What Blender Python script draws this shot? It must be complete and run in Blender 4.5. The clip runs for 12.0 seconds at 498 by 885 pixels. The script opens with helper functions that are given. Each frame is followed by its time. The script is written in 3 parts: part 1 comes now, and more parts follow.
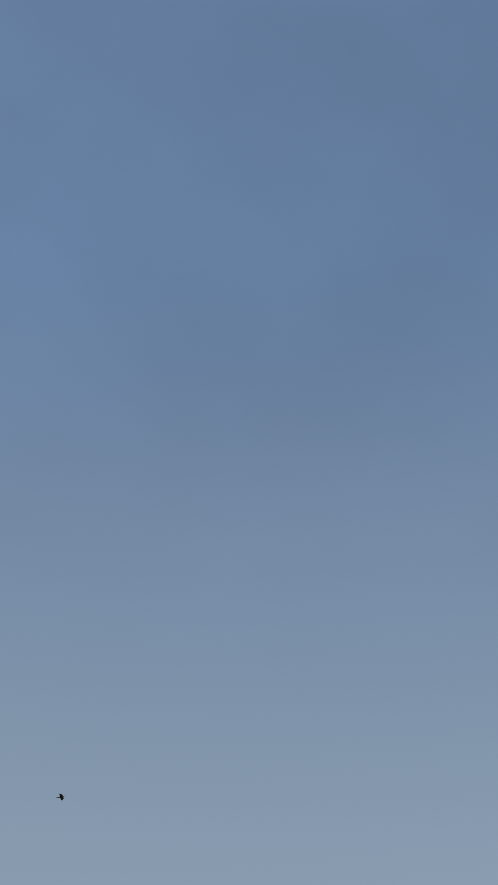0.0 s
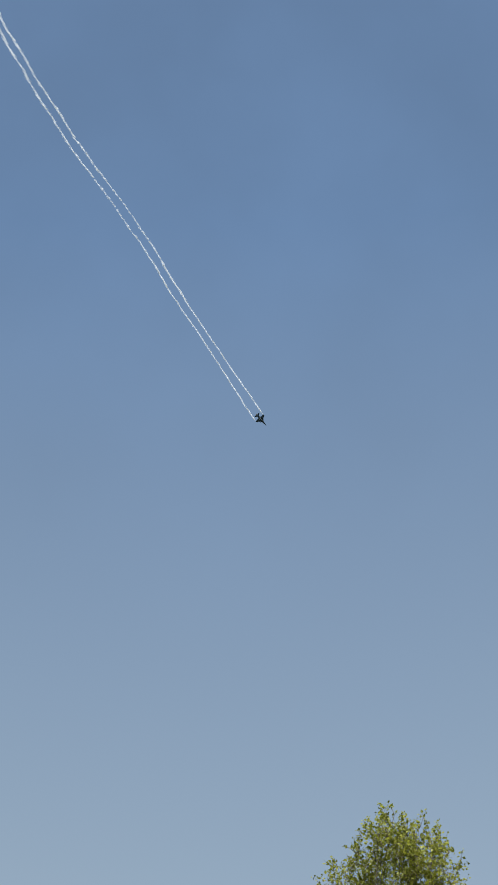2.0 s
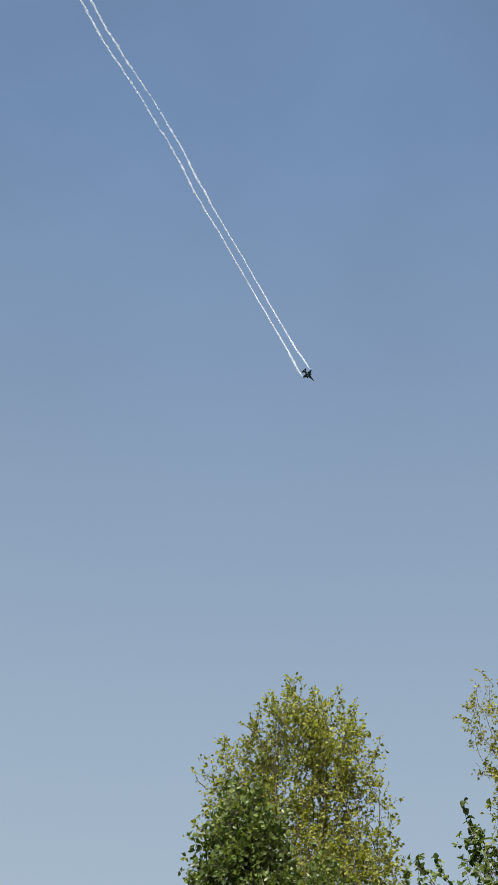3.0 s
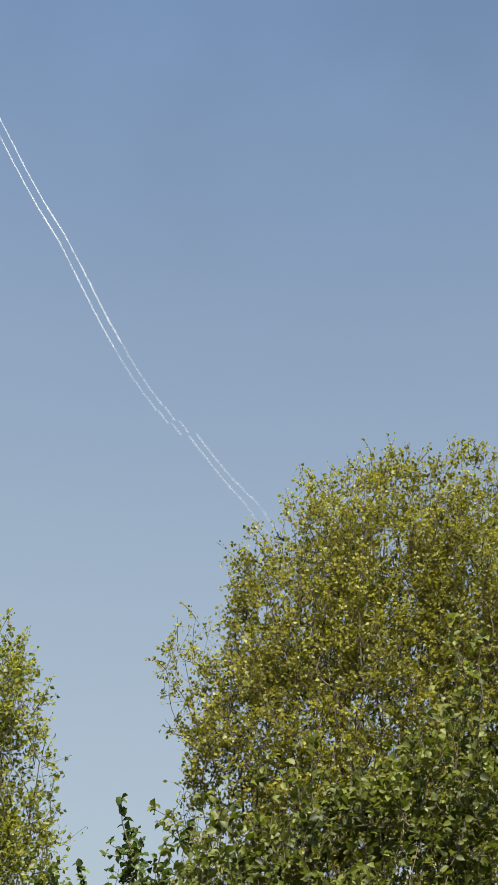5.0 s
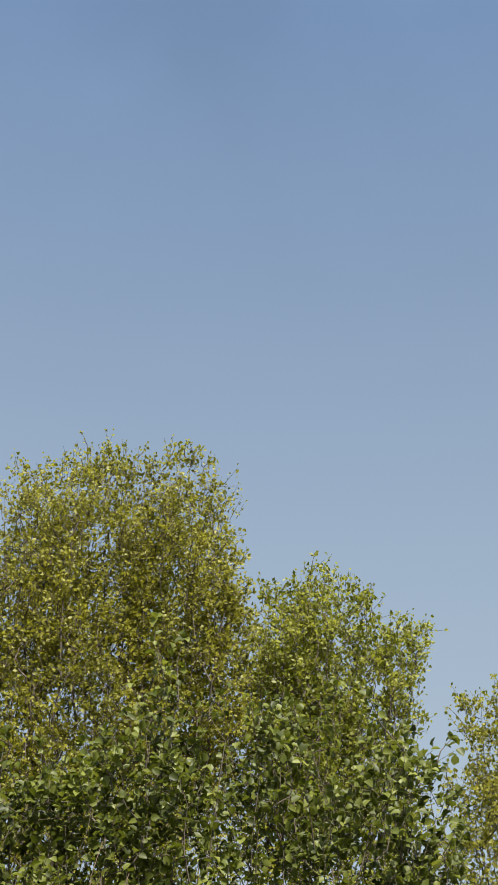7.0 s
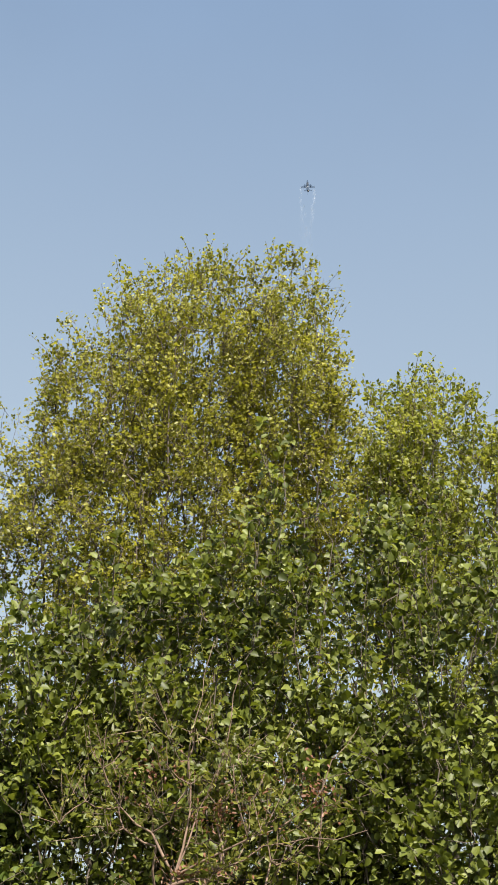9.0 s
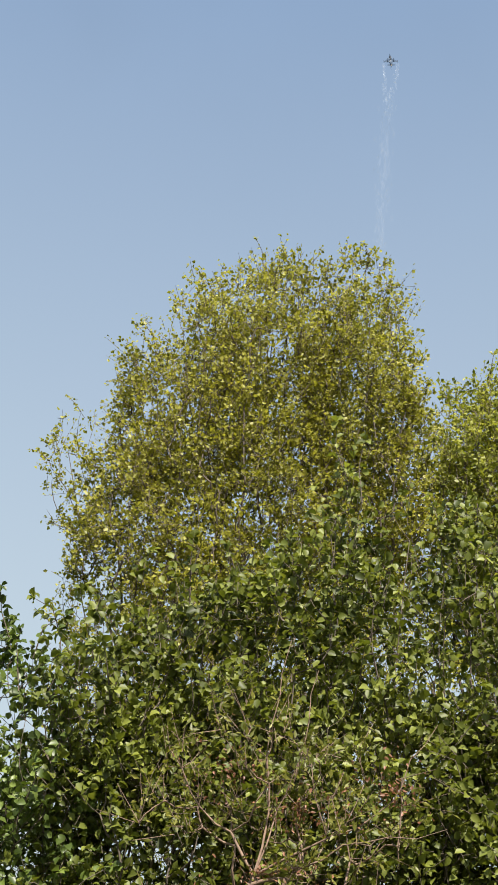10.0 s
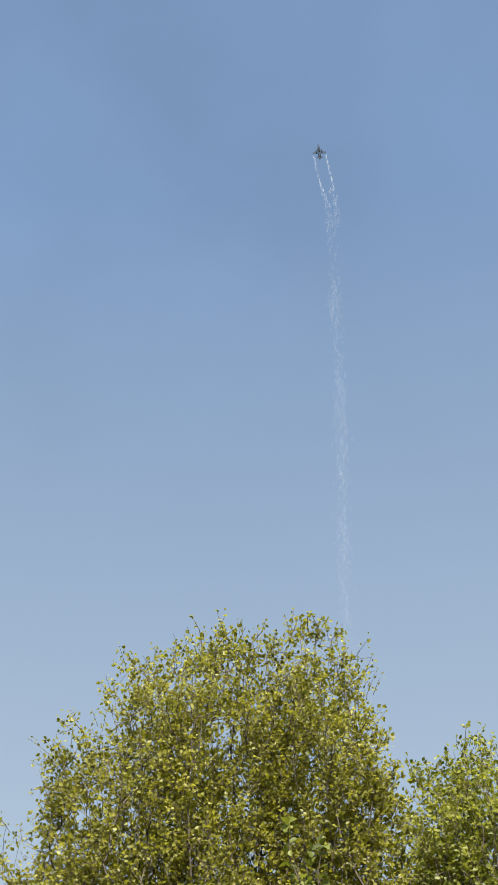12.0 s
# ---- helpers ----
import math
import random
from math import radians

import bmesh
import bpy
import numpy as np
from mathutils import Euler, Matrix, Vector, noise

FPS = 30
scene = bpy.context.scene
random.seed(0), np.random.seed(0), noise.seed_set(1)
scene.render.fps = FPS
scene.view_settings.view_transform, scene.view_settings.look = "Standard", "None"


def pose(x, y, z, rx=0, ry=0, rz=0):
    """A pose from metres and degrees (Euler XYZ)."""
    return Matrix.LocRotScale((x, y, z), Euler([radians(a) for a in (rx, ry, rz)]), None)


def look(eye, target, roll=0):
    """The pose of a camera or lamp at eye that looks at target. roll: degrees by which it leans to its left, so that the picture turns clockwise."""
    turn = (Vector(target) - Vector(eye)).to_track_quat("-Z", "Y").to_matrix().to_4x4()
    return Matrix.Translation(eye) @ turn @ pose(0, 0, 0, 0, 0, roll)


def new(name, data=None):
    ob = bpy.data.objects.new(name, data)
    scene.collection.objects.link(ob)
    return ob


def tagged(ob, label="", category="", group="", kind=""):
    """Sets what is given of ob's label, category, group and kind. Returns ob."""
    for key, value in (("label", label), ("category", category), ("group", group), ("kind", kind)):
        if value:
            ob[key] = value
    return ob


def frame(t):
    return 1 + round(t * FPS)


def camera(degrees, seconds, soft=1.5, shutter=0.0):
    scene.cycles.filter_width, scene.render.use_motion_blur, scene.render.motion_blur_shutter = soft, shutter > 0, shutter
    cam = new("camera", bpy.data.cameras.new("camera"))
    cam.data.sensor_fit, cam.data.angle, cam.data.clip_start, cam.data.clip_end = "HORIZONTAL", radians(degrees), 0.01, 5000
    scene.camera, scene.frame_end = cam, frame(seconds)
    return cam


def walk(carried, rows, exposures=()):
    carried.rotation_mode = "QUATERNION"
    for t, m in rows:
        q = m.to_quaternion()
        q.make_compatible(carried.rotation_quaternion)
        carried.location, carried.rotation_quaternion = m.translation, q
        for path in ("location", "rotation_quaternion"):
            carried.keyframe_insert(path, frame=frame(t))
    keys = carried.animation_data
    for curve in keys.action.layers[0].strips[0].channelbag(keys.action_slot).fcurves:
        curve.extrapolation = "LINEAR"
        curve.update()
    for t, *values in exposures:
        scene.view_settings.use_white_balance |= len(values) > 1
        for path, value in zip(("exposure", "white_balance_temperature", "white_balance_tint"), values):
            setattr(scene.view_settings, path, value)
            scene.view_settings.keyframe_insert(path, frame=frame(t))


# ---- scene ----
def aim(x, y, z, az, el, roll):
    """A camera pose from its place, its bearing (degrees, clockwise from +y), its elevation and its lean."""
    return pose(x, y, z) @ pose(0, 0, 0, 0, 0, -az) @ pose(0, 0, 0, 90 + el) @ pose(0, 0, 0, 0, 0, roll)


cam = camera(16.19, 12.0, soft=0.8)
PATH = [
    (0.0, -0.13, -4.46, 2.83, -48.71, 40.82, -0.00),
    (0.1, -0.13, -4.46, 2.83, -46.07, 40.60, -0.64),
    (0.2, -0.13, -4.46, 2.83, -43.17, 39.11, -1.27),
    (0.3, -0.13, -4.46, 2.83, -37.42, 38.15, -1.91),
    (0.4, -0.13, -4.46, 2.83, -33.57, 37.40, -2.55),
    (0.5, -0.13, -4.46, 2.83, -31.65, 37.49, -3.19),
    (0.6, -0.13, -4.46, 2.83, -30.72, 39.76, -3.82),
    (0.7, -0.13, -4.46, 2.83, -29.79, 40.13, -4.46),
    (0.8, -0.13, -4.46, 2.83, -28.77, 39.90, -5.22),
    (1.0, 0.37, -5.42, 2.25, -27.82, 39.85, -3.47),
    (1.2, 0.58, -6.26, 1.67, -26.46, 39.49, 0.87),
    (1.5, 0.89, -6.54, 1.51, -25.17, 39.52, 0.66),
    (2.0, 0.92, -6.40, 1.50, -25.20, 39.04, -1.87),
    (2.5, 0.40, -4.11, 2.74, -26.87, 38.21, -0.72),
    (2.8, 0.36, -2.86, 3.06, -25.64, 36.71, 0.57),
    (3.0, 0.45, -2.77, 2.89, -25.80, 35.98, 1.84),
    (3.2, 0.67, -2.89, 2.56, -26.01, 35.61, 2.93),
    (4.8, 0.11, -0.58, 4.45, -16.55, 32.71, 2.65),
    (5.0, -0.00, -0.00, 4.89, -16.69, 32.23, 2.84),
    (5.5, -0.00, 0.00, 4.90, -11.82, 32.47, 1.13),
    (5.8, 0.00, 0.00, 4.89, -7.67, 32.56, 0.13),
    (6.0, -0.00, -0.00, 4.89, -6.17, 32.46, 0.44),
    (6.5, -0.00, -0.00, 4.89, -6.23, 32.23, 2.42),
    (6.7, -0.00, -0.00, 4.89, -5.14, 32.50, 1.59),
    (8.3, 0.00, 0.00, 4.89, -11.86, 29.85, 3.26),
    (8.5, 0.00, 0.00, 4.90, -11.00, 27.57, 2.85),
    (9.0, 0.00, 0.00, 4.90, -9.39, 25.88, 2.26),
    (9.5, 0.00, 0.00, 4.90, -10.43, 26.30, 2.61),
    (10.0, -0.00, -0.00, 4.89, -12.13, 25.81, 2.93),
    (10.5, 0.00, -0.00, 4.89, -11.79, 25.76, 1.96),
    (11.0, 0.00, -0.00, 4.90, -11.28, 25.91, 1.12),
    (11.5, 0.00, 0.00, 4.90, -10.72, 33.05, -0.00),
    (11.8, -0.00, -0.00, 4.89, -10.54, 35.25, -0.44),
    (11.9, 0.00, -0.00, 4.90, -10.32, 36.26, -1.16),
    (12.0, -0.04, 1.23, 5.63, -11.03, 38.21, -1.61),
]
EXPOSURES = [(0.0, 0.6, 6300, 9), (0.5, 0.6, 5850, 7), (0.8, 0.78, 6200, 8), (1.0, 0.82, 6250, 9), (1.5, 0.8, 6200, 8), (2.0, 0.78, 6150, 8), (2.5, 0.82, 6200, 8), (3.2, 0.98, 6400, 10), (4.8, 1.05, 6500, 10),
             (6.7, 1.08, 6500, 10), (8.3, 1.08, 6500, 10), (9.0, 1.33, 6600, 10), (10.8, 1.33, 6600, 10), (11.5, 1.3, 6500, 10), (12.0, 1.26, 6500, 10)]
walk(cam, [(t, aim(*v)) for t, *v in PATH], EXPOSURES)

# ---- sky and sun ----
SUN_BEARING, SUN_HEIGHT = radians(160), radians(50)      # clockwise from +y
SKY_STRENGTH, AIR, DUST, OZONE = 0.1, 1.0, 1.0, 1.0


def make_world():
    world = bpy.data.worlds.new("sky")
    scene.world = world
    world.use_nodes = True
    nodes, links = world.node_tree.nodes, world.node_tree.links
    sky = nodes.new("ShaderNodeTexSky")
    sky.sky_type, sky.sun_disc = "NISHITA", False
    sky.sun_elevation, sky.sun_rotation = SUN_HEIGHT, SUN_BEARING
    sky.air_density, sky.dust_density, sky.ozone_density = AIR, DUST, OZONE
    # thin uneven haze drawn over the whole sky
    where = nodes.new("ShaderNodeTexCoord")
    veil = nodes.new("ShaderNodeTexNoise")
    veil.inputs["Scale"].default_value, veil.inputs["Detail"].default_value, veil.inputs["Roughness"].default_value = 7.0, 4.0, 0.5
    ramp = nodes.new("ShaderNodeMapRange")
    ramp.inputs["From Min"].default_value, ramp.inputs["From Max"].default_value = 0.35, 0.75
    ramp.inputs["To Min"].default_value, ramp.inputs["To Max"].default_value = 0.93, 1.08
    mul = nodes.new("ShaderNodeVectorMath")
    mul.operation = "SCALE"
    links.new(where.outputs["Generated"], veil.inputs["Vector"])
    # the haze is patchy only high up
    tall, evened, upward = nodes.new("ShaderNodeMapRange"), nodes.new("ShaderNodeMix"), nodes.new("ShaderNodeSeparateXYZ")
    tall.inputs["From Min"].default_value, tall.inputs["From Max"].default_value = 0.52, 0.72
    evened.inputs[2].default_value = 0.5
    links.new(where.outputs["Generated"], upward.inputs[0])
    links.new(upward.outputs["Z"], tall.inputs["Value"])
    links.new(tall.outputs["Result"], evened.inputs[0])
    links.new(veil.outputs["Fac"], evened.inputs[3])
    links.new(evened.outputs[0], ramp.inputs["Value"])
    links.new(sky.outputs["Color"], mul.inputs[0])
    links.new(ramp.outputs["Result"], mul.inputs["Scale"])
    # summer haze, thickening evenly from high up to the horizon
    height, depth, haze = nodes.new("ShaderNodeSeparateXYZ"), nodes.new("ShaderNodeMapRange"), nodes.new("ShaderNodeMix")
    haze.data_type = "RGBA"
    depth.inputs["From Min"].default_value, depth.inputs["From Max"].default_value = 0.72, 0.0
    depth.inputs["To Min"].default_value, depth.inputs["To Max"].default_value = 0.05, 1.0
    haze.inputs[7].default_value = (2.5, 2.46, 2.24, 1)
    links.new(where.outputs["Generated"], height.inputs[0])
    links.new(height.outputs["Z"], depth.inputs["Value"])
    links.new(depth.outputs["Result"], haze.inputs[0])
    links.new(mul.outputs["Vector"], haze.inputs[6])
    clean = nodes.new("ShaderNodeVectorMath")
    clean.operation = "MULTIPLY"
    clean.inputs[1].default_value = (0.977, 1.012, 0.96)
    links.new(haze.outputs[2], clean.inputs[0])
    back = nodes["Background"]
    links.new(clean.outputs["Vector"], back.inputs["Color"])
    back.inputs["Strength"].default_value = SKY_STRENGTH


make_world()
sun_data = bpy.data.lights.new("sun", "SUN")
sun_data.energy, sun_data.angle, sun_data.color = 4.6, radians(0.53), (1.0, 0.95, 0.86)
sun = new("sun", sun_data)
sun_from = Vector((math.sin(SUN_BEARING) * math.cos(SUN_HEIGHT), math.cos(SUN_BEARING) * math.cos(SUN_HEIGHT), math.sin(SUN_HEIGHT)))
sun.matrix_world = look(sun_from * 50, (0, 0, 0))


# ---- materials ----
def material(name):
    m = bpy.data.materials.new(name)
    m.use_nodes = True
    return m, m.node_tree.nodes, m.node_tree.links


def leaf_material(name, dark, mid, light, glow=0.35, gloss=0.45):
    """Foliage: every leaf has its own tone, and lets light through."""
    m, n, l = material(name)
    geo, ramp = n.new("ShaderNodeNewGeometry"), n.new("ShaderNodeValToRGB")
    place, patch = n.new("ShaderNodeTexCoord"), n.new("ShaderNodeTexNoise")
    patch.inputs["Scale"].default_value, patch.inputs["Detail"].default_value = 1.6, 2.0
    add = n.new("ShaderNodeMath")
    add.operation = "MULTIPLY_ADD"
    add.inputs[1].default_value = 0.55
    half = n.new("ShaderNodeMath")
    half.operation = "MULTIPLY_ADD"
    half.inputs[1].default_value, half.inputs[2].default_value = 0.9, -0.22
    e = ramp.color_ramp.elements
    e[0].position, e[0].color = 0.1, (*dark, 1)
    e[1].position, e[1].color = 0.95, (*light, 1)
    c = e.new(0.5)
    c.color = (*mid, 1)
    l.new(place.outputs["Object"], patch.inputs["Vector"])
    l.new(patch.outputs["Fac"], half.inputs[0])
    l.new(geo.outputs["Random Per Island"], add.inputs[0])
    l.new(half.outputs[0], add.inputs[2])
    l.new(add.outputs[0], ramp.inputs["Fac"])
    bsdf = n["Principled BSDF"]
    bsdf.inputs["Roughness"].default_value = gloss
    bsdf.inputs["Specular IOR Level"].default_value = 0.35
    l.new(ramp.outputs["Color"], bsdf.inputs["Base Color"])
    trans, mix = n.new("ShaderNodeBsdfTranslucent"), n.new("ShaderNodeMixShader")
    bright = n.new("ShaderNodeVectorMath")
    bright.operation = "MULTIPLY"
    bright.inputs[1].default_value = (1.5, 1.5, 0.8)
    l.new(ramp.outputs["Color"], bright.inputs[0])
    l.new(bright.outputs["Vector"], trans.inputs["Color"])
    mix.inputs["Fac"].default_value = glow
    l.new(bsdf.outputs["BSDF"], mix.inputs[1])
    l.new(trans.outputs["BSDF"], mix.inputs[2])
    l.new(mix.outputs["Shader"], n["Material Output"].inputs["Surface"])
    return m


def surface(name, low, high, scale, rough=0.8, metal=0.0, bump=0.3):
    """A plain surface with two scales of tone and a fine relief."""
    m, n, l = material(name)
    place, fine, coarse = n.new("ShaderNodeTexCoord"), n.new("ShaderNodeTexNoise"), n.new("ShaderNodeTexNoise")
    fine.inputs["Scale"].default_value, fine.inputs["Detail"].default_value = scale, 5.0
    coarse.inputs["Scale"].default_value = scale * 0.13
    mean = n.new("ShaderNodeMath")
    mean.operation = "MULTIPLY_ADD"
    mean.inputs[1].default_value = 0.5
    halved = n.new("ShaderNodeMath")
    halved.operation = "MULTIPLY"
    halved.inputs[1].default_value = 0.5
    ramp = n.new("ShaderNodeValToRGB")
    e = ramp.color_ramp.elements
    e[0].position, e[0].color, e[1].position, e[1].color = 0.35, (*low, 1), 0.65, (*high, 1)
    relief = n.new("ShaderNodeBump")
    relief.inputs["Strength"].default_value = bump
    relief.inputs["Distance"].default_value = 0.01
    for t in (fine, coarse):
        l.new(place.outputs["Object"], t.inputs["Vector"])
    l.new(coarse.outputs["Fac"], halved.inputs[0])
    l.new(fine.outputs["Fac"], mean.inputs[0])
    l.new(halved.outputs[0], mean.inputs[2])
    l.new(mean.outputs[0], ramp.inputs["Fac"])
    l.new(fine.outputs["Fac"], relief.inputs["Height"])
    b = n["Principled BSDF"]
    b.inputs["Roughness"].default_value, b.inputs["Metallic"].default_value = rough, metal
    l.new(ramp.outputs["Color"], b.inputs["Base Color"])
    l.new(relief.outputs["Normal"], b.inputs["Normal"])
    return m


def smoke_material(name, cover):
    """Flecks of white smoke, lit on both sides and partly clear."""
    m, n, l = material(name)
    info, ramp = n.new("ShaderNodeNewGeometry"), n.new("ShaderNodeMapRange")
    ramp.inputs["To Min"].default_value, ramp.inputs["To Max"].default_value = cover * 0.7, cover
    clear, white, mix = n.new("ShaderNodeBsdfTransparent"), n["Principled BSDF"], n.new("ShaderNodeMixShader")
    white.inputs["Base Color"].default_value, white.inputs["Roughness"].default_value = (0.93, 0.94, 0.97, 1), 1.0
    white.inputs["Specular IOR Level"].default_value = 0.0
    through_light, body = n.new("ShaderNodeBsdfTranslucent"), n.new("ShaderNodeMixShader")
    through_light.inputs["Color"].default_value = (0.93, 0.94, 0.97, 1)
    body.inputs["Fac"].default_value = 0.5
    l.new(white.outputs["BSDF"], body.inputs[1])
    l.new(through_light.outputs["BSDF"], body.inputs[2])
    l.new(info.outputs["Random Per Island"], ramp.inputs["Value"])
    l.new(ramp.outputs["Result"], mix.inputs["Fac"])
    l.new(clear.outputs["BSDF"], mix.inputs[1])
    l.new(body.outputs["Shader"], mix.inputs[2])
    l.new(mix.outputs["Shader"], n["Material Output"].inputs["Surface"])
    return m


SPRING = leaf_material("spring_leaf", (0.09, 0.09, 0.013), (0.225, 0.218, 0.029), (0.39, 0.365, 0.075), 0.46)
SPRING_GREEN = leaf_material("spring_green_leaf", (0.08, 0.095, 0.014), (0.2, 0.21, 0.03), (0.36, 0.36, 0.08), 0.48)
ALDER = leaf_material("broad_leaf", (0.024, 0.034, 0.005), (0.1, 0.118, 0.016), (0.23, 0.25, 0.048), 0.33, 0.5)
DARK = leaf_material("dark_leaf", (0.03, 0.048, 0.009), (0.078, 0.11, 0.02), (0.19, 0.24, 0.055), 0.28, 0.42)
NARROW = leaf_material("narrow_leaf", (0.05, 0.058, 0.01), (0.13, 0.135, 0.022), (0.25, 0.23, 0.05), 0.4)
DRY = leaf_material("dry_seed_head", (0.07, 0.03, 0.015), (0.17, 0.075, 0.04), (0.34, 0.17, 0.10), 0.25)
BARK = surface("grey_brown_bark", (0.045, 0.034, 0.024), (0.13, 0.1, 0.075), 30, 0.9)
PALE_BARK = surface("pale_pinkish_bark", (0.09, 0.055, 0.038), (0.22, 0.145, 0.1), 30, 0.85)
GRASS = surface("meadow_grass", (0.03, 0.038, 0.014), (0.07, 0.08, 0.035), 2.0, 0.95)
JET_GREY = surface("matt_grey_paint", (0.032, 0.05, 0.082), (0.046, 0.07, 0.11), 0.6, 0.75, 0.0, 0.05)
JET_DARK = surface("dark_grey_paint", (0.028, 0.036, 0.05), (0.04, 0.05, 0.068), 0.8, 0.7, 0.0, 0.05)
for paint in (JET_GREY, JET_DARK):
    paint.node_tree.nodes["Principled BSDF"].inputs["Specular IOR Level"].default_value = 0.1
CANOPY = surface("tinted_canopy", (0.012, 0.014, 0.018), (0.03, 0.03, 0.035), 1.0, 0.08, 0.0, 0.0)
NOZZLE = surface("burnt_metal", (0.05, 0.045, 0.04), (0.14, 0.12, 0.10), 3.0, 0.4, 1.0, 0.1)
FEATHER = surface("dark_feathers", (0.01, 0.01, 0.011), (0.03, 0.028, 0.026), 20, 0.8)
SMOKE, SMOKE_THIN = smoke_material("white_smoke", 0.75), smoke_material("thin_white_smoke", 0.2)


# ---- building helpers ----
def part(name, bm, mat, parent, label="", smooth=False):
    """Links a bmesh as one mesh object under a thing or a part."""
    me = bpy.data.meshes.new(name)
    bm.to_mesh(me)
    bm.free()
    me.materials.append(mat)
    if smooth:
        me.shade_smooth()
    ob = new(name, me)
    ob.parent = parent
    if label:
        ob["label"] = label
    return ob


def sheet(name, verts, faces, mat, parent, label="", kind="", smooth=False):
    """A mesh object from arrays of corners and faces of one size."""
    me = bpy.data.meshes.new(name)
    me.vertices.add(len(verts))
    me.vertices.foreach_set("co", np.asarray(verts, dtype=np.float32).ravel())
    faces = np.asarray(faces, dtype=np.int32)
    k = faces.shape[1]
    me.loops.add(faces.size)
    me.loops.foreach_set("vertex_index", faces.ravel())
    me.polygons.add(len(faces))
    me.polygons.foreach_set("loop_start", np.arange(0, faces.size, k, dtype=np.int32))
    me.update(calc_edges=True)
    me.materials.append(mat)
    if smooth:
        me.shade_smooth()
    ob = new(name, me)
    ob.parent = parent
    if label:
        ob["label"] = label
    if kind:
        ob["kind"] = kind
    return ob


def unit(v):
    return v / np.maximum(np.linalg.norm(v, axis=-1, keepdims=True), 1e-9)


def grow(rng, base, forks, lobes, count, lift=0.5, limbs=(), sway=1.7, girth=0.62, tip=0.0028):
    """A branching frame: the stem from base through the forks, then every point of the crown's lobes joined to the nearest
    wood below it. Returns places, parents, thicknesses and marks: 0 the stem, 1 and up the limbs, -1 the rest."""
    places, parents, marks = [np.array(base, float)], [-1], [0]
    for f in forks:
        f = np.array(f, float)
        a, steps = places[-1], max(2, int(np.linalg.norm(f - places[-1]) / 0.5))
        for i in range(1, steps + 1):
            parents.append(len(places) - 1)
            marks.append(0)
            places.append(a + (f - a) * i / steps + rng.normal(0, 0.025, 3))
    fork = len(places) - 1
    for number, limb in enumerate(limbs):
        last = fork
        for f in limb:
            f, a = np.array(f, float), places[last]
            steps = max(2, int(np.linalg.norm(f - a) / 0.35))
            for i in range(1, steps + 1):
                parents.append(last)
                marks.append(number + 1)
                places.append(a + (f - a) * i / steps + rng.normal(0, 0.02, 3))
                last = len(places) - 1
    pts = []
    vol = np.array([l[3] * l[4] * l[5] * (l[6] if len(l) > 6 else 1) for l in lobes])
    for l, v in zip(lobes, vol / vol.sum()):
        n = max(4, int(count * v))
        d = unit(rng.normal(0, 1, (n, 3)))
        rad = rng.uniform(0.1, 1.0, (n, 1)) ** 0.42
        rad = rad * (1 + 0.06 * rng.normal(0, 1, (n, 1)) * (rad > 0.8))
        pts.append(np.array(l[:3]) + d * rad * np.array(l[3:6]))
    pts = np.concatenate(pts)
    top = places[fork]
    pts = pts[np.argsort(np.linalg.norm((pts - top) * (1, 1, 0.8), axis=1))]
    arr = np.empty((len(places) + len(pts), 3))
    arr[:len(places)] = places
    used = len(places)
    for p in pts:
        d = p - arr[:used]
        flat = np.linalg.norm(d[:, :2], axis=1)
        cost = np.hypot(sway * flat, 0.75 * d[:, 2]) + 2.2 * lift * np.maximum(0, 0.6 * flat - d[:, 2])
        parents.append(int(np.argmin(cost)))
        arr[used] = p
        used += 1
    thick = np.zeros(used)
    thick += tip ** 2.2
    for i in range(used - 1, 0, -1):
        thick[parents[i]] += thick[i]
    return arr, np.array(parents), thick ** (1 / 2.2) * girth, np.array(marks + [-1] * (used - len(marks)))


def tubes(a, b, ra, rb, sides=5):
    """Tapered rods from the points a to the points b."""
    n = len(a)
    ax = unit(b - a)
    s = unit(np.cross(ax, np.where(np.abs(ax[:, 2:3]) > 0.9, (1.0, 0, 0), (0, 0, 1.0))))
    u = np.cross(ax, s)
    ang = np.arange(sides) * 2 * np.pi / sides
    ring = s[:, None] * np.cos(ang)[None, :, None] + u[:, None] * np.sin(ang)[None, :, None]
    verts = np.concatenate([a[:, None] + ring * ra[:, None, None], b[:, None] + ring * rb[:, None, None]], 1).reshape(-1, 3)
    i = np.arange(sides)
    quad = np.stack([i, (i + 1) % sides, (i + 1) % sides + sides, i + sides], 1)
    return verts, (np.arange(n)[:, None, None] * 2 * sides + quad[None]).reshape(-1, 4)


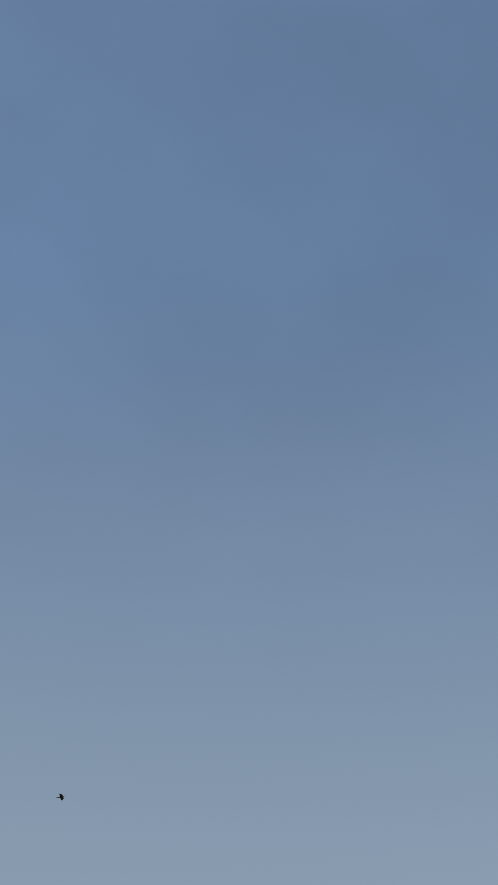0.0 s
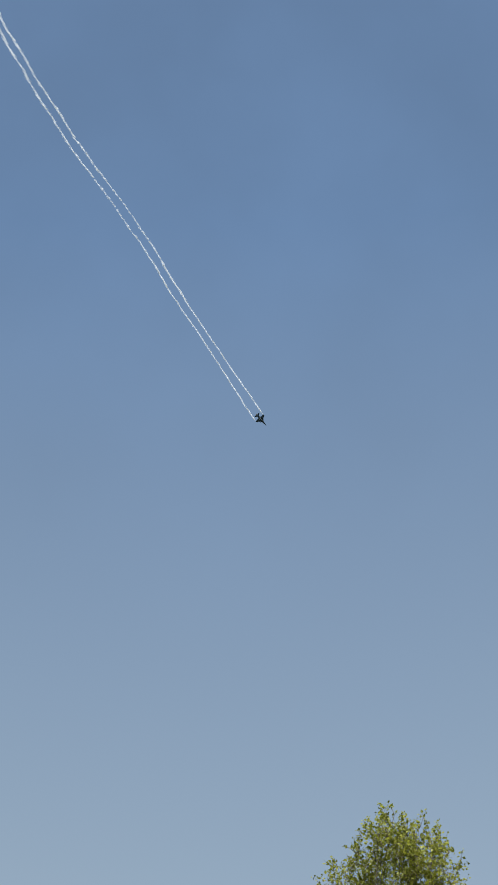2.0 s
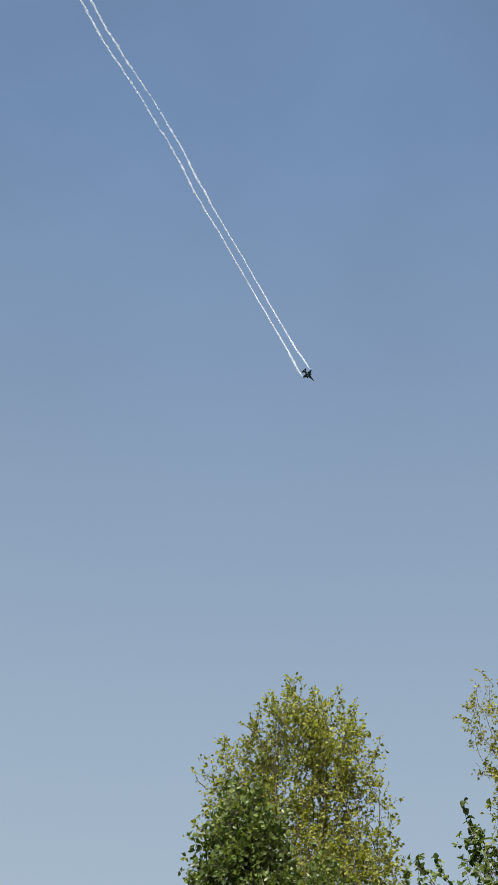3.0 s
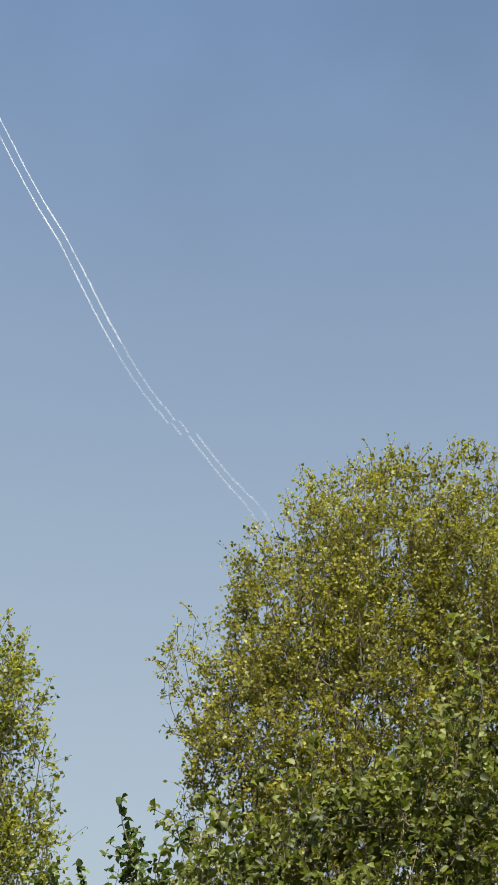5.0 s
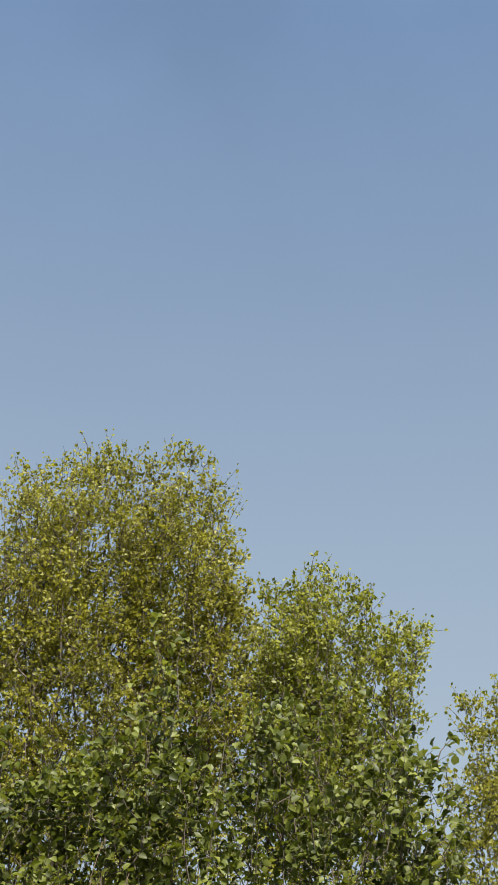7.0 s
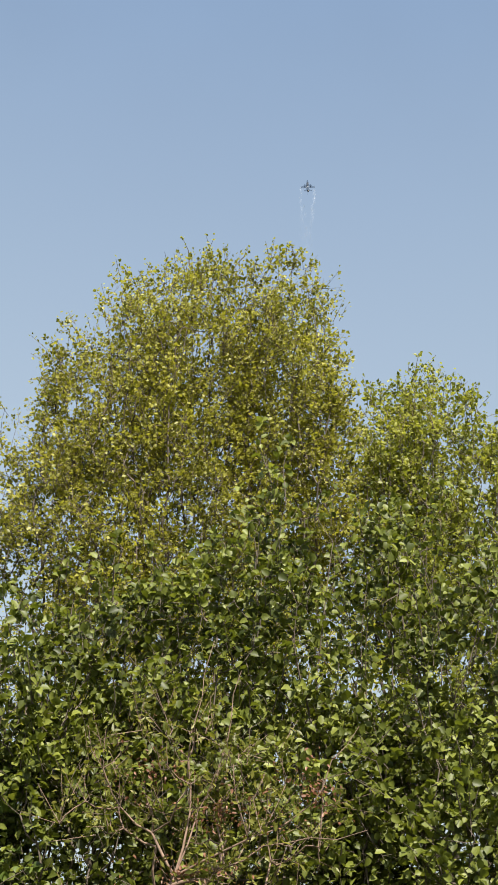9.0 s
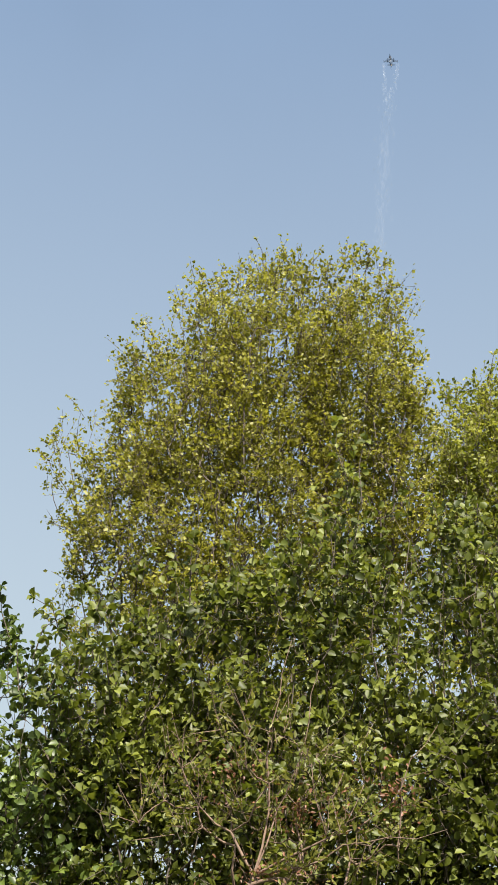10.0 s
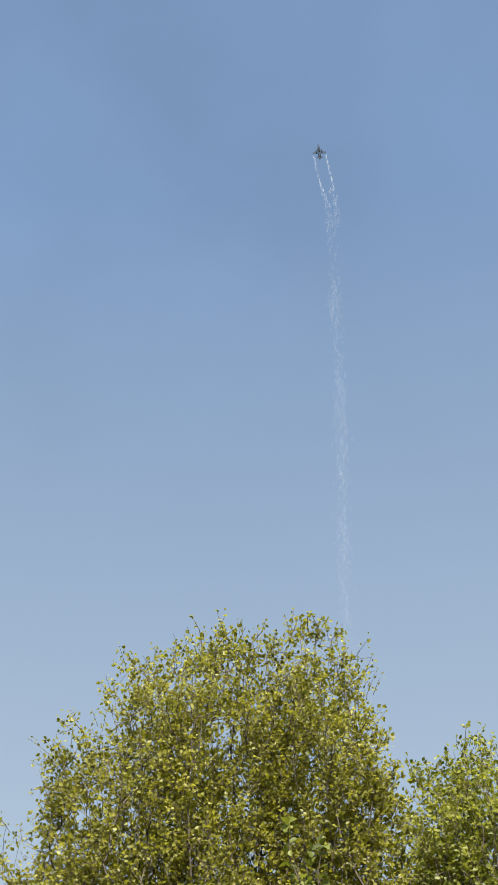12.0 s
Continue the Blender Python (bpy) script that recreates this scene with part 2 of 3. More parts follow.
def leaves(rng, at, way, length, ratio, flat, fold=0.25):
    """Leaves from their stalk ends: a folded, curved blade of six triangles each. flat: how far they lie level."""
    n = len(at)
    way = unit(way)
    up = unit(rng.normal(0, 1, (n, 3)) * (1 - flat) + np.array((-0.25, -0.6, 0.75)) * flat)
    side = unit(np.cross(way, up))
    nor = np.cross(side, way)
    L = (length * rng.uniform(0.65, 1.25, (n, 1)))
    W = L * ratio * rng.uniform(0.85, 1.15, (n, 1))
    droop = rng.uniform(0.0, 0.25, (n, 1)) * L
    v = np.stack([at, at + way * L * 0.5 + nor * 0.0, at + way * L - nor * droop,
                  at + way * L * 0.3 + side * W * 0.46 + nor * W * fold, at + way * L * 0.68 + side * W * 0.4 + nor * W * fold - nor * droop * 0.4,
                  at + way * L * 0.3 - side * W * 0.46 + nor * W * fold, at + way * L * 0.68 - side * W * 0.4 + nor * W * fold - nor * droop * 0.4], 1)
    tri = np.array([(0, 3, 1), (3, 4, 1), (4, 2, 1), (0, 1, 5), (1, 6, 5), (1, 2, 6)])
    return v.reshape(-1, 3), (np.arange(n)[:, None, None] * 7 + tri[None]).reshape(-1, 3)


def small_leaves(rng, at, way, length, ratio, flat):
    """Small leaves: a blade of two halves folded on the rib."""
    n = len(at)
    way = unit(way)
    up = unit(rng.normal(0, 1, (n, 3)) * (1 - flat) + np.array((-0.25, -0.6, 0.75)) * flat)
    side = unit(np.cross(way, up))
    nor = np.cross(side, way)
    L = length * rng.uniform(0.6, 1.3, (n, 1))
    W = L * ratio * rng.uniform(0.85, 1.15, (n, 1))
    v = np.stack([at, at + way * L * 0.45 + side * W * 0.5 + nor * W * 0.2, at + way * L, at + way * L * 0.45 - side * W * 0.5 + nor * W * 0.2], 1)
    return v.reshape(-1, 3), (np.arange(n)[:, None, None] * 4 + np.array([(0, 1, 2), (0, 2, 3)])[None]).reshape(-1, 3)


def leafed(name, label, category, group, rng, base, forks, lobes, nodes, twigs, per_twig, twig_len, leaf_len, ratio, mat, bark,
           flat=0.45, upright=0.55, lift=0.5, keep_from=0.0, singles=0, single_box=None, limbs=(), sway=1.7, shoots=0, shoot_len=0.32, tip=0.0021):
    """A tree or shrub: wood, twigs, loose shoots round the crown and single leaves; some of the nearest leaves are parts of their own."""
    thing = tagged(new(name), label, category, group)
    thing.location = base
    b = np.array(base, float)
    arr, par, thick, marks = grow(rng, base, forks, lobes, nodes, lift, limbs, sway, tip=tip)
    kids = np.arange(1, len(arr))
    # wood: each branch bends a little on its way
    a, c = arr[par[kids]], arr[kids]
    mid = (a + c) / 2 + rng.normal(0, 0.05, a.shape) * np.linalg.norm(c - a, axis=1, keepdims=True) - np.array((0, 0, 0.06)) * np.linalg.norm(c - a, axis=1, keepdims=True)
    ra, rc = np.minimum(thick[par[kids]], thick[kids] * 1.5), thick[kids]
    for mark in range(-1, marks.max() + 1):
        k = marks[kids] == mark
        v1, f1 = tubes(a[k] - b, mid[k] - b, ra[k], (ra[k] + rc[k]) / 2, 4 if mark < 0 else 8)
        v2, f2 = tubes(mid[k] - b, c[k] - b, (ra[k] + rc[k]) / 2, rc[k], 4 if mark < 0 else 8)
        sheet("brushwood" if mark < 0 else ("branch" if mark else "trunk"), np.concatenate([v1, v2]), np.concatenate([f1, f2 + len(v1)]), bark, thing,
              kind="stuff" if mark < 0 else "", smooth=True)
    # twigs at the thin ends
    first = int((marks >= 0).sum())
    ends = rng.integers(first, len(arr), twigs)
    root = arr[ends] + rng.normal(0, 0.03, (twigs, 3))
    root = root[root[:, 2] > keep_from]
    centre = np.mean([l[:3] for l in lobes], axis=0)
    out = unit(root - centre) * (1, 1, 0.6)
    way = unit(out * 0.5 + rng.normal(0, 0.6, root.shape) + np.array((0, 0, upright)))
    tl = twig_len * rng.uniform(0.4, 1.5, (len(root), 1))
    v, f = tubes(root - b, root + way * tl - b, np.full(len(root), 0.0024), np.full(len(root), 0.0012), 3)
    t = rng.uniform(0.1, 1.05, (len(root), per_twig, 1))
    at = (root[:, None] + (way * tl)[:, None] * t + rng.normal(0, 0.016, (len(root), per_twig, 3))).reshape(-1, 3)
    spread = np.repeat(way, per_twig, 0) * 0.35 + unit(rng.normal(0, 1, at.shape)) * 0.9 + np.array((0, 0, -0.1))
    if shoots:      # long thin shoots standing out of the crown, leaves in turn along them and a tuft at the end
        mids, rads = np.array([l[:3] for l in lobes]), np.array([l[3:6] for l in lobes])
        deep = np.min(np.linalg.norm((arr[first:, None] - mids[None]) / rads[None], axis=2), axis=1)
        rim = np.where((deep > 0.86) & (arr[first:, 2] > keep_from + 0.5))[0] + first
        pick = rng.choice(rim, min(shoots, len(rim)), replace=False)
        p0 = arr[pick]
        w = unit(unit(p0 - centre) * (0.8, 0.8, 0.4) + rng.normal(0, 0.3, p0.shape) + np.array((0, 0, 0.75)))
        ln = shoot_len * rng.uniform(0.45, 1.3, (len(p0), 1))
        p1 = p0 + w * ln * 0.55
        p2 = p1 + unit(w + rng.normal(0, 0.3, w.shape)) * ln * 0.45
        for q0, q1, r0, r1 in ((p0, p1, 0.0042, 0.003), (p1, p2, 0.003, 0.0015)):
            v2, f2 = tubes(q0 - b, q1 - b, np.full(len(q0), r0), np.full(len(q0), r1), 4)
            tri = np.concatenate([f2[:, :3], f2[:, [0, 2, 3]]])
            quads = f if f.shape[1] == 3 else np.concatenate([f[:, :3], f[:, [0, 2, 3]]])
            v, f = np.concatenate([v, v2]), np.concatenate([quads, tri + len(v)])
        k = 13
        u = np.concatenate([np.tile(np.linspace(0.1, 0.95, k - 5), (len(p0), 1)), rng.uniform(0.92, 1.0, (len(p0), 5))], 1)[..., None]
        on = np.where(u < 0.55, p0[:, None] + (p1 - p0)[:, None] * (u / 0.55), p1[:, None] + (p2 - p1)[:, None] * ((u - 0.55) / 0.45))
        at = np.concatenate([at, (on + rng.normal(0, 0.008, on.shape)).reshape(-1, 3)])
        spread = np.concatenate([spread, np.repeat(w, k, 0) * 0.3 + unit(rng.normal(0, 1, (len(p0) * k, 3)))])
    sheet("twig_growth", v, f, bark, thing, kind="stuff")
    size = np.full((len(at), 1), leaf_len)
    own = np.zeros(len(at), bool)
    if singles:
        x0, x1, z0, z1 = single_box
        inside = np.where((at[:, 0] > x0) & (at[:, 0] < x1) & (at[:, 2] > z0) & (at[:, 2] < z1))[0]
        own[inside[np.argsort(at[inside, 1])[:singles]]] = True
    blade_kind = leaves if singles else small_leaves
    v, f = blade_kind(rng, at[~own] - b, spread[~own], size[~own], ratio, flat)
    sheet("foliage", v, f, mat, thing, kind="stuff")
    if singles:
        blades = []
        for i in range(4):
            v, f = leaves(rng, np.zeros((1, 3)), np.array([(0, 1.0, 0.05)]), np.array([[leaf_len]]), ratio, 0.9)
            ob = sheet("leaf", v, f, mat, thing)
            blades.append(ob)
        for i, k in enumerate(np.where(own)[0]):
            ob = blades[i] if i < 4 else new("leaf", blades[i % 4].data)
            ob.parent = thing
            q = Vector(spread[k]).to_track_quat("Y", "Z")
            ob.location, ob.rotation_euler = at[k] - b, (q @ Euler((rng.normal(0, 0.3), rng.normal(0, 0.5), 0)).to_quaternion()).to_euler()
    return thing


# ---- ground ----
def build_ground():
    n, half = 60, 3000.0
    u = np.linspace(-1, 1, n + 1)
    s = np.sign(u) * np.abs(u) ** 3 * half
    x, y = np.meshgrid(s, s)
    z = np.where(np.hypot(x, y) > 30, 0.6 * np.sin(x * 0.013) * np.cos(y * 0.011), 0.03 * np.sin(x * 1.3) * np.cos(y * 0.9)) - 0.05
    i = np.arange(n)
    a = (i[:, None] * (n + 1) + i[None]).ravel()
    ob = sheet("ground", np.stack([x, y, z], -1).reshape(-1, 3), np.stack([a, a + 1, a + n + 2, a + n + 1], 1), GRASS, None, smooth=True)
    tagged(ob, "green meadow ground below the trees", "ground", kind="structure")


build_ground()

# ---- trees behind: upright, many-stemmed, in yellow-green spring leaf ----
TREES, SHRUBS = "row of spring trees", "shrubs before the trees"


def build_trees():
    rng = np.random.default_rng(11)
    leafed("tree", "tall rounded tree in dense yellow-green spring leaf", "tree", TREES, rng, (-2.4, 12.6, 0), [(-2.45, 12.5, 4.0), (-2.55, 12.4, 8.0)],
           [(-2.5, 12.3, 11.54, 0.72, 0.9, 1.06), (-1.79, 12.35, 11.5, 0.5, 0.8, 1.0), (-1.66, 12.35, 12.15, 0.26, 0.5, 0.4, 0.5), (-2.1, 12.3, 11.95, 0.36, 0.6, 0.66, 0.7), (-3.04, 12.25, 11.25, 0.6, 0.8, 0.98), (-3.53, 12.2, 10.95, 0.36, 0.6, 0.85),
            (-4.14, 12.3, 10.78, 0.19, 0.3, 0.7, 0.8), (-4.0, 12.3, 9.8, 0.17, 0.3, 0.5, 0.9), (-3.8, 12.2, 10.4, 0.2, 0.4, 0.5, 1.0), (-1.52, 12.35, 11.15, 0.3, 0.6, 0.62), (-1.7, 12.35, 10.5, 0.6, 0.8, 0.95),
            (-2.65, 12.3, 10.2, 1.32, 1.0, 1.0), (-2.55, 12.3, 9.0, 1.5, 1.0, 1.2, 0.8), (-2.5, 12.3, 7.8, 1.5, 1.1, 1.5, 0.35)],
           4600, 16500, 8, 0.14, 0.0325, 0.8, SPRING, BARK, keep_from=6.6, shoots=250, shoot_len=0.19,
           limbs=[[(-2.75, 12.3, 9.4), (-3.0, 12.25, 11.2)], [(-2.5, 12.3, 9.8), (-2.6, 12.25, 11.5)], [(-2.35, 12.3, 9.6), (-2.15, 12.3, 11.6)], [(-2.2, 12.4, 9.3), (-1.75, 12.4, 11.2)], [(-2.9, 12.2, 9.0), (-3.5, 12.1, 10.6)],
                  [(-3.3, 12.2, 8.8), (-3.9, 12.25, 9.9), (-4.13, 12.3, 10.9)]])
    leafed("tree", "lower rounded tree in loose light green spring leaf", "tree", TREES, rng, (-0.5, 13.2, 0), [(-0.5, 13.1, 4.0), (-0.5, 13.0, 8.0)],
           [(-0.6, 13.0, 10.95, 0.55, 0.8, 0.82), (-0.02, 13.0, 10.85, 0.2, 0.6, 0.7), (-1.0, 12.95, 10.9, 0.35, 0.7, 0.82), (-0.85, 13.0, 10.3, 0.6, 0.8, 0.9), (-0.45, 13.0, 9.4, 0.62, 0.9, 1.2), (-0.5, 13.0, 7.4, 0.9, 0.9, 1.4, 0.4)],
           1900, 6300, 8, 0.15, 0.037, 0.76, SPRING_GREEN, BARK, keep_from=6.6, shoots=120, shoot_len=0.24,
           limbs=[[(-0.7, 13.0, 9.4), (-0.95, 13.0, 11.1)], [(-0.45, 13.0, 9.4), (-0.4, 13.0, 11.4)], [(-0.3, 13.0, 9.2), (0.0, 13.0, 11.0)]])
    leafed("tree", "small yellow-green tree beyond the gap in the row", "tree", TREES, rng, (1.0, 14.2, 0), [(1.0, 14.1, 4.0), (1.0, 14.0, 7.5)],
           [(0.8, 14.0, 10.6, 0.36, 0.6, 0.65), (0.85, 14.0, 9.8, 0.6, 0.8, 0.8), (1.0, 14.0, 8.2, 1.0, 0.9, 1.5)],
           1100, 4300, 8, 0.15, 0.037, 0.76, SPRING, BARK, keep_from=6.6, shoots=70, shoot_len=0.24)
    leafed("tree", "slim tree in airy light green spring leaf", "tree", TREES, rng, (-5.7, 11.8, 0), [(-5.7, 11.7, 4.0), (-5.7, 11.6, 7.6)],
           [(-5.85, 11.6, 10.25, 0.5, 0.7, 0.85), (-5.5, 11.6, 10.45, 0.3, 0.5, 0.68), (-6.35, 11.45, 9.95, 0.36, 0.5, 0.72), (-5.26, 11.7, 9.7, 0.26, 0.6, 0.8, 0.8), (-5.02, 11.7, 9.05, 0.26, 0.6, 0.6, 0.5),
            (-5.7, 11.6, 8.9, 0.7, 0.7, 1.0), (-5.7, 11.6, 7.0, 0.9, 0.8, 1.3, 0.4)],
           1600, 4700, 8, 0.16, 0.038, 0.76, SPRING_GREEN, BARK, keep_from=5.6, shoots=150, shoot_len=0.26,
           limbs=[[(-5.8, 11.6, 8.8), (-5.85, 11.6, 10.7)], [(-5.6, 11.7, 8.6), (-5.35, 11.8, 10.3)], [(-5.9, 11.5, 8.6), (-6.25, 11.4, 10.1)]])


def build_shrubs():
    rng = np.random.default_rng(23)
    leafed("shrub", "tall dark green shrub with dense broad leaves", "shrub", SHRUBS, rng, (-6.05, 10.7, 0), [(-6.05, 10.7, 3.5), (-6.05, 10.7, 7.0)],
           [(-5.98, 10.75, 9.3, 0.26, 0.4, 0.48), (-6.02, 10.65, 8.7, 0.34, 0.5, 0.7), (-5.75, 10.75, 8.9, 0.22, 0.35, 0.5), (-5.35, 10.9, 8.55, 0.28, 0.4, 0.42), (-5.95, 10.7, 7.4, 0.7, 0.6, 1.0, 0.7)],
           800, 4200, 6, 0.15, 0.052, 0.74, DARK, BARK, keep_from=5.6, shoots=60, shoot_len=0.22)
    big = dict(per_twig=6, twig_len=0.19, leaf_len=0.053, ratio=0.82, keep_from=5.6, mat=ALDER, bark=BARK, flat=0.68, upright=0.7)
    leafed("shrub", "broad green shrub with round alder-like leaves", "shrub", SHRUBS, rng, (-2.5, 9.3, 0), [(-2.5, 9.3, 3.0), (-2.5, 9.25, 6.0)],
           [(-2.75, 9.1, 7.8, 0.34, 0.4, 0.62, 0.8), (-2.45, 9.2, 7.85, 0.34, 0.4, 0.7, 0.8), (-2.1, 9.3, 7.95, 0.4, 0.4, 0.75, 0.8), (-2.4, 9.4, 7.0, 0.85, 0.6, 0.85, 1.4), (-2.4, 9.5, 5.9, 0.9, 0.8, 0.9, 0.9)],
           1300, 3300, singles=150, single_box=(-3.2, -1.8, 6.6, 9.0), shoots=90, shoot_len=0.34, **big,
           limbs=[[(-2.85, 9.2, 7.2), (-2.8, 9.1, 8.3)], [(-2.5, 9.2, 7.2), (-2.42, 9.2, 8.4)], [(-2.25, 9.25, 7.1), (-2.05, 9.3, 8.5)], [(-2.0, 9.3, 7.0), (-1.85, 9.3, 8.1)]])
    leafed("shrub", "taller green shrub with round leaves on upright stems", "shrub", SHRUBS, rng, (-1.4, 9.5, 0), [(-1.4, 9.5, 3.0), (-1.4, 9.4, 6.2)],
           [(-1.45, 9.4, 8.5, 0.3, 0.4, 0.75, 0.5), (-1.08, 9.45, 8.4, 0.36, 0.4, 0.8, 0.55), (-1.75, 9.35, 8.0, 0.38, 0.4, 0.8, 0.8), (-1.3, 9.6, 7.2, 0.8, 0.7, 0.9, 1.4), (-1.3, 9.6, 5.9, 0.9, 0.8, 0.9, 0.9)],
           1300, 3300, singles=150, single_box=(-2.0, -0.8, 6.6, 9.6), shoots=90, shoot_len=0.34, **big,
           limbs=[[(-1.65, 9.35, 7.3), (-1.72, 9.35, 8.5)], [(-1.45, 9.4, 7.5), (-1.45, 9.4, 9.0)], [(-1.2, 9.45, 7.3), (-1.05, 9.45, 8.9)]])
    leafed("shrub", "green shrub with round leaves and dark stems", "shrub", SHRUBS, rng, (-0.35, 9.6, 0), [(-0.35, 9.6, 3.0), (-0.35, 9.5, 6.2)],
           [(-0.5, 9.5, 8.6, 0.28, 0.4, 0.65, 0.55), (-0.7, 9.5, 8.1, 0.36, 0.4, 0.85, 0.6), (-0.05, 9.5, 8.2, 0.34, 0.4, 0.72), (0.12, 9.5, 7.6, 0.34, 0.4, 0.8), (-0.35, 9.7, 7.1, 0.75, 0.7, 0.9, 1.4), (-0.35, 9.7, 5.9, 0.85, 0.8, 0.9, 0.9)],
           1200, 3000, singles=120, single_box=(-1.0, 0.4, 6.6, 9.6), shoots=90, shoot_len=0.34, **big,
           limbs=[[(-0.6, 9.5, 7.4), (-0.75, 9.5, 8.7)], [(-0.4, 9.5, 7.5), (-0.5, 9.5, 9.0)], [(-0.15, 9.5, 7.2), (0.02, 9.5, 8.6)]])
    leafed("shrub", "open leafy sprigs of a low broad-leaved shrub", "shrub", SHRUBS, rng, (-3.35, 9.1, 0), [(-3.35, 9.1, 3.0), (-3.35, 9.0, 6.3)],
           [(-3.55, 9.1, 7.6, 0.3, 0.3, 0.42, 0.5), (-3.15, 8.95, 7.5, 0.35, 0.4, 0.62), (-3.3, 9.1, 6.7, 0.7, 0.55, 0.8), (-3.3, 9.1, 5.3, 0.8, 0.6, 1.2, 0.5)],
           650, 1350, singles=100, single_box=(-4.0, -2.8, 6.8, 8.6), shoots=70, shoot_len=0.32, **{**big, "mat": DARK})
    leafed("shrub", "pinkish-stemmed shrub with small narrow spring leaves", "shrub", SHRUBS, rng, (-1.65, 8.4, 0), [(-1.66, 8.38, 3.0), (-1.68, 8.33, 6.72)],
           [(-1.68, 8.4, 7.15, 0.4, 0.3, 0.4), (-1.2, 8.45, 7.05, 0.4, 0.3, 0.35), (-2.05, 8.3, 7.05, 0.3, 0.25, 0.3), (-1.55, 8.4, 6.4, 0.7, 0.4, 0.35), (-1.6, 8.4, 5.4, 0.7, 0.5, 0.8, 0.4)],
           240, 560, 8, 0.16, 0.044, 0.42, NARROW, PALE_BARK, flat=0.3, sway=1.0, tip=0.0028,
           limbs=[[(-1.95, 8.27, 7.02), (-2.12, 8.25, 7.4)], [(-1.47, 8.37, 7.35), (-1.36, 8.39, 7.75)], [(-0.99, 8.44, 7.1), (-0.8, 8.46, 7.45)], [(-1.25, 8.42, 6.85), (-0.75, 8.44, 6.95)],
                  [(-1.6, 8.36, 7.3), (-1.5, 8.45, 7.9)]])
    thing = bpy.data.objects["shrub.005"]
    at = np.concatenate([np.array(c) + unit(rng.normal(0, 1, (n, 3))) * rng.uniform(0, 1, (n, 1)) * np.array(r) for c, r, n in
                         (((-1.8, 8.3, 7.2), (0.3, 0.15, 0.3), 130), ((-1.45, 8.3, 7.0), (0.3, 0.15, 0.25), 130), ((-1.0, 8.35, 7.1), (0.25, 0.15, 0.25), 150), ((-1.6, 8.3, 6.7), (0.5, 0.15, 0.12), 110))])
    v, f = leaves(rng, at - np.array((-1.65, 8.4, 0)), rng.normal(0, 1, at.shape) + (0, 0, -0.6), np.full((len(at), 1), 0.024), 0.5, 0.3)
    sheet("dry_seed_head", v, f, DRY, thing, "dry reddish-brown seed heads", kind="stuff")
    # bare shoots beside the dark shrub
    arr, par, thick, marks = grow(rng, (-7.1, 10.8, 0), [(-7.1, 10.8, 5.0), (-7.15, 10.85, 8.2)], [(-7.2, 10.9, 8.6, 0.22, 0.15, 0.4)], 26, 0.8)
    thing = tagged(new("bare_shrub"), "bare grey shoots of a leafless shrub", "shrub", SHRUBS)
    thing.location = (-7.1, 10.8, 0)
    kids = np.arange(1, len(arr))
    v, f = tubes(arr[par[kids]] - arr[0], arr[kids] - arr[0], thick[par[kids]] * 1.2, thick[kids] * 1.2)
    sheet("stem", v, f, PALE_BARK, thing, smooth=True)


build_trees()
build_shrubs()


# ---- the jet: nose along +y, top along +z ----
def loft(rings):
    """A closed body through rings of (y, half width, half height, z of the middle)."""
    bm, last, sides = bmesh.new(), None, 14
    for y, w, h, z in rings:
        ring = [bm.verts.new((w * math.cos(i * 2 * math.pi / sides), y, z + h * math.sin(i * 2 * math.pi / sides))) for i in range(sides)]
        if last:
            for i in range(sides):
                bm.faces.new((last[i], last[(i + 1) % sides], ring[(i + 1) % sides], ring[i]))
        else:
            bm.faces.new(ring)
        last = ring
    bm.faces.new(last[::-1])
    bmesh.ops.recalc_face_normals(bm, faces=bm.faces)
    return bm


def blade(outline, thick, axis="z"):
    """A thin wing or fin, thicker along its root, from its plan outline."""
    bm = bmesh.new()
    for s in (1, -1):
        ring = []
        for a, y, k in outline:
            ring.append(bm.verts.new((a, y, s * thick * k) if axis == "z" else (s * thick * k, y, a)))
        bm.faces.new(ring if s > 0 else ring[::-1])
    bm.verts.ensure_lookup_table()
    n = len(outline)
    for i in range(n):
        k = (i + 1) % n
        bm.faces.new((bm.verts[i], bm.verts[i + n], bm.verts[k + n], bm.verts[k]))
    bmesh.ops.recalc_face_normals(bm, faces=bm.faces)
    return bm


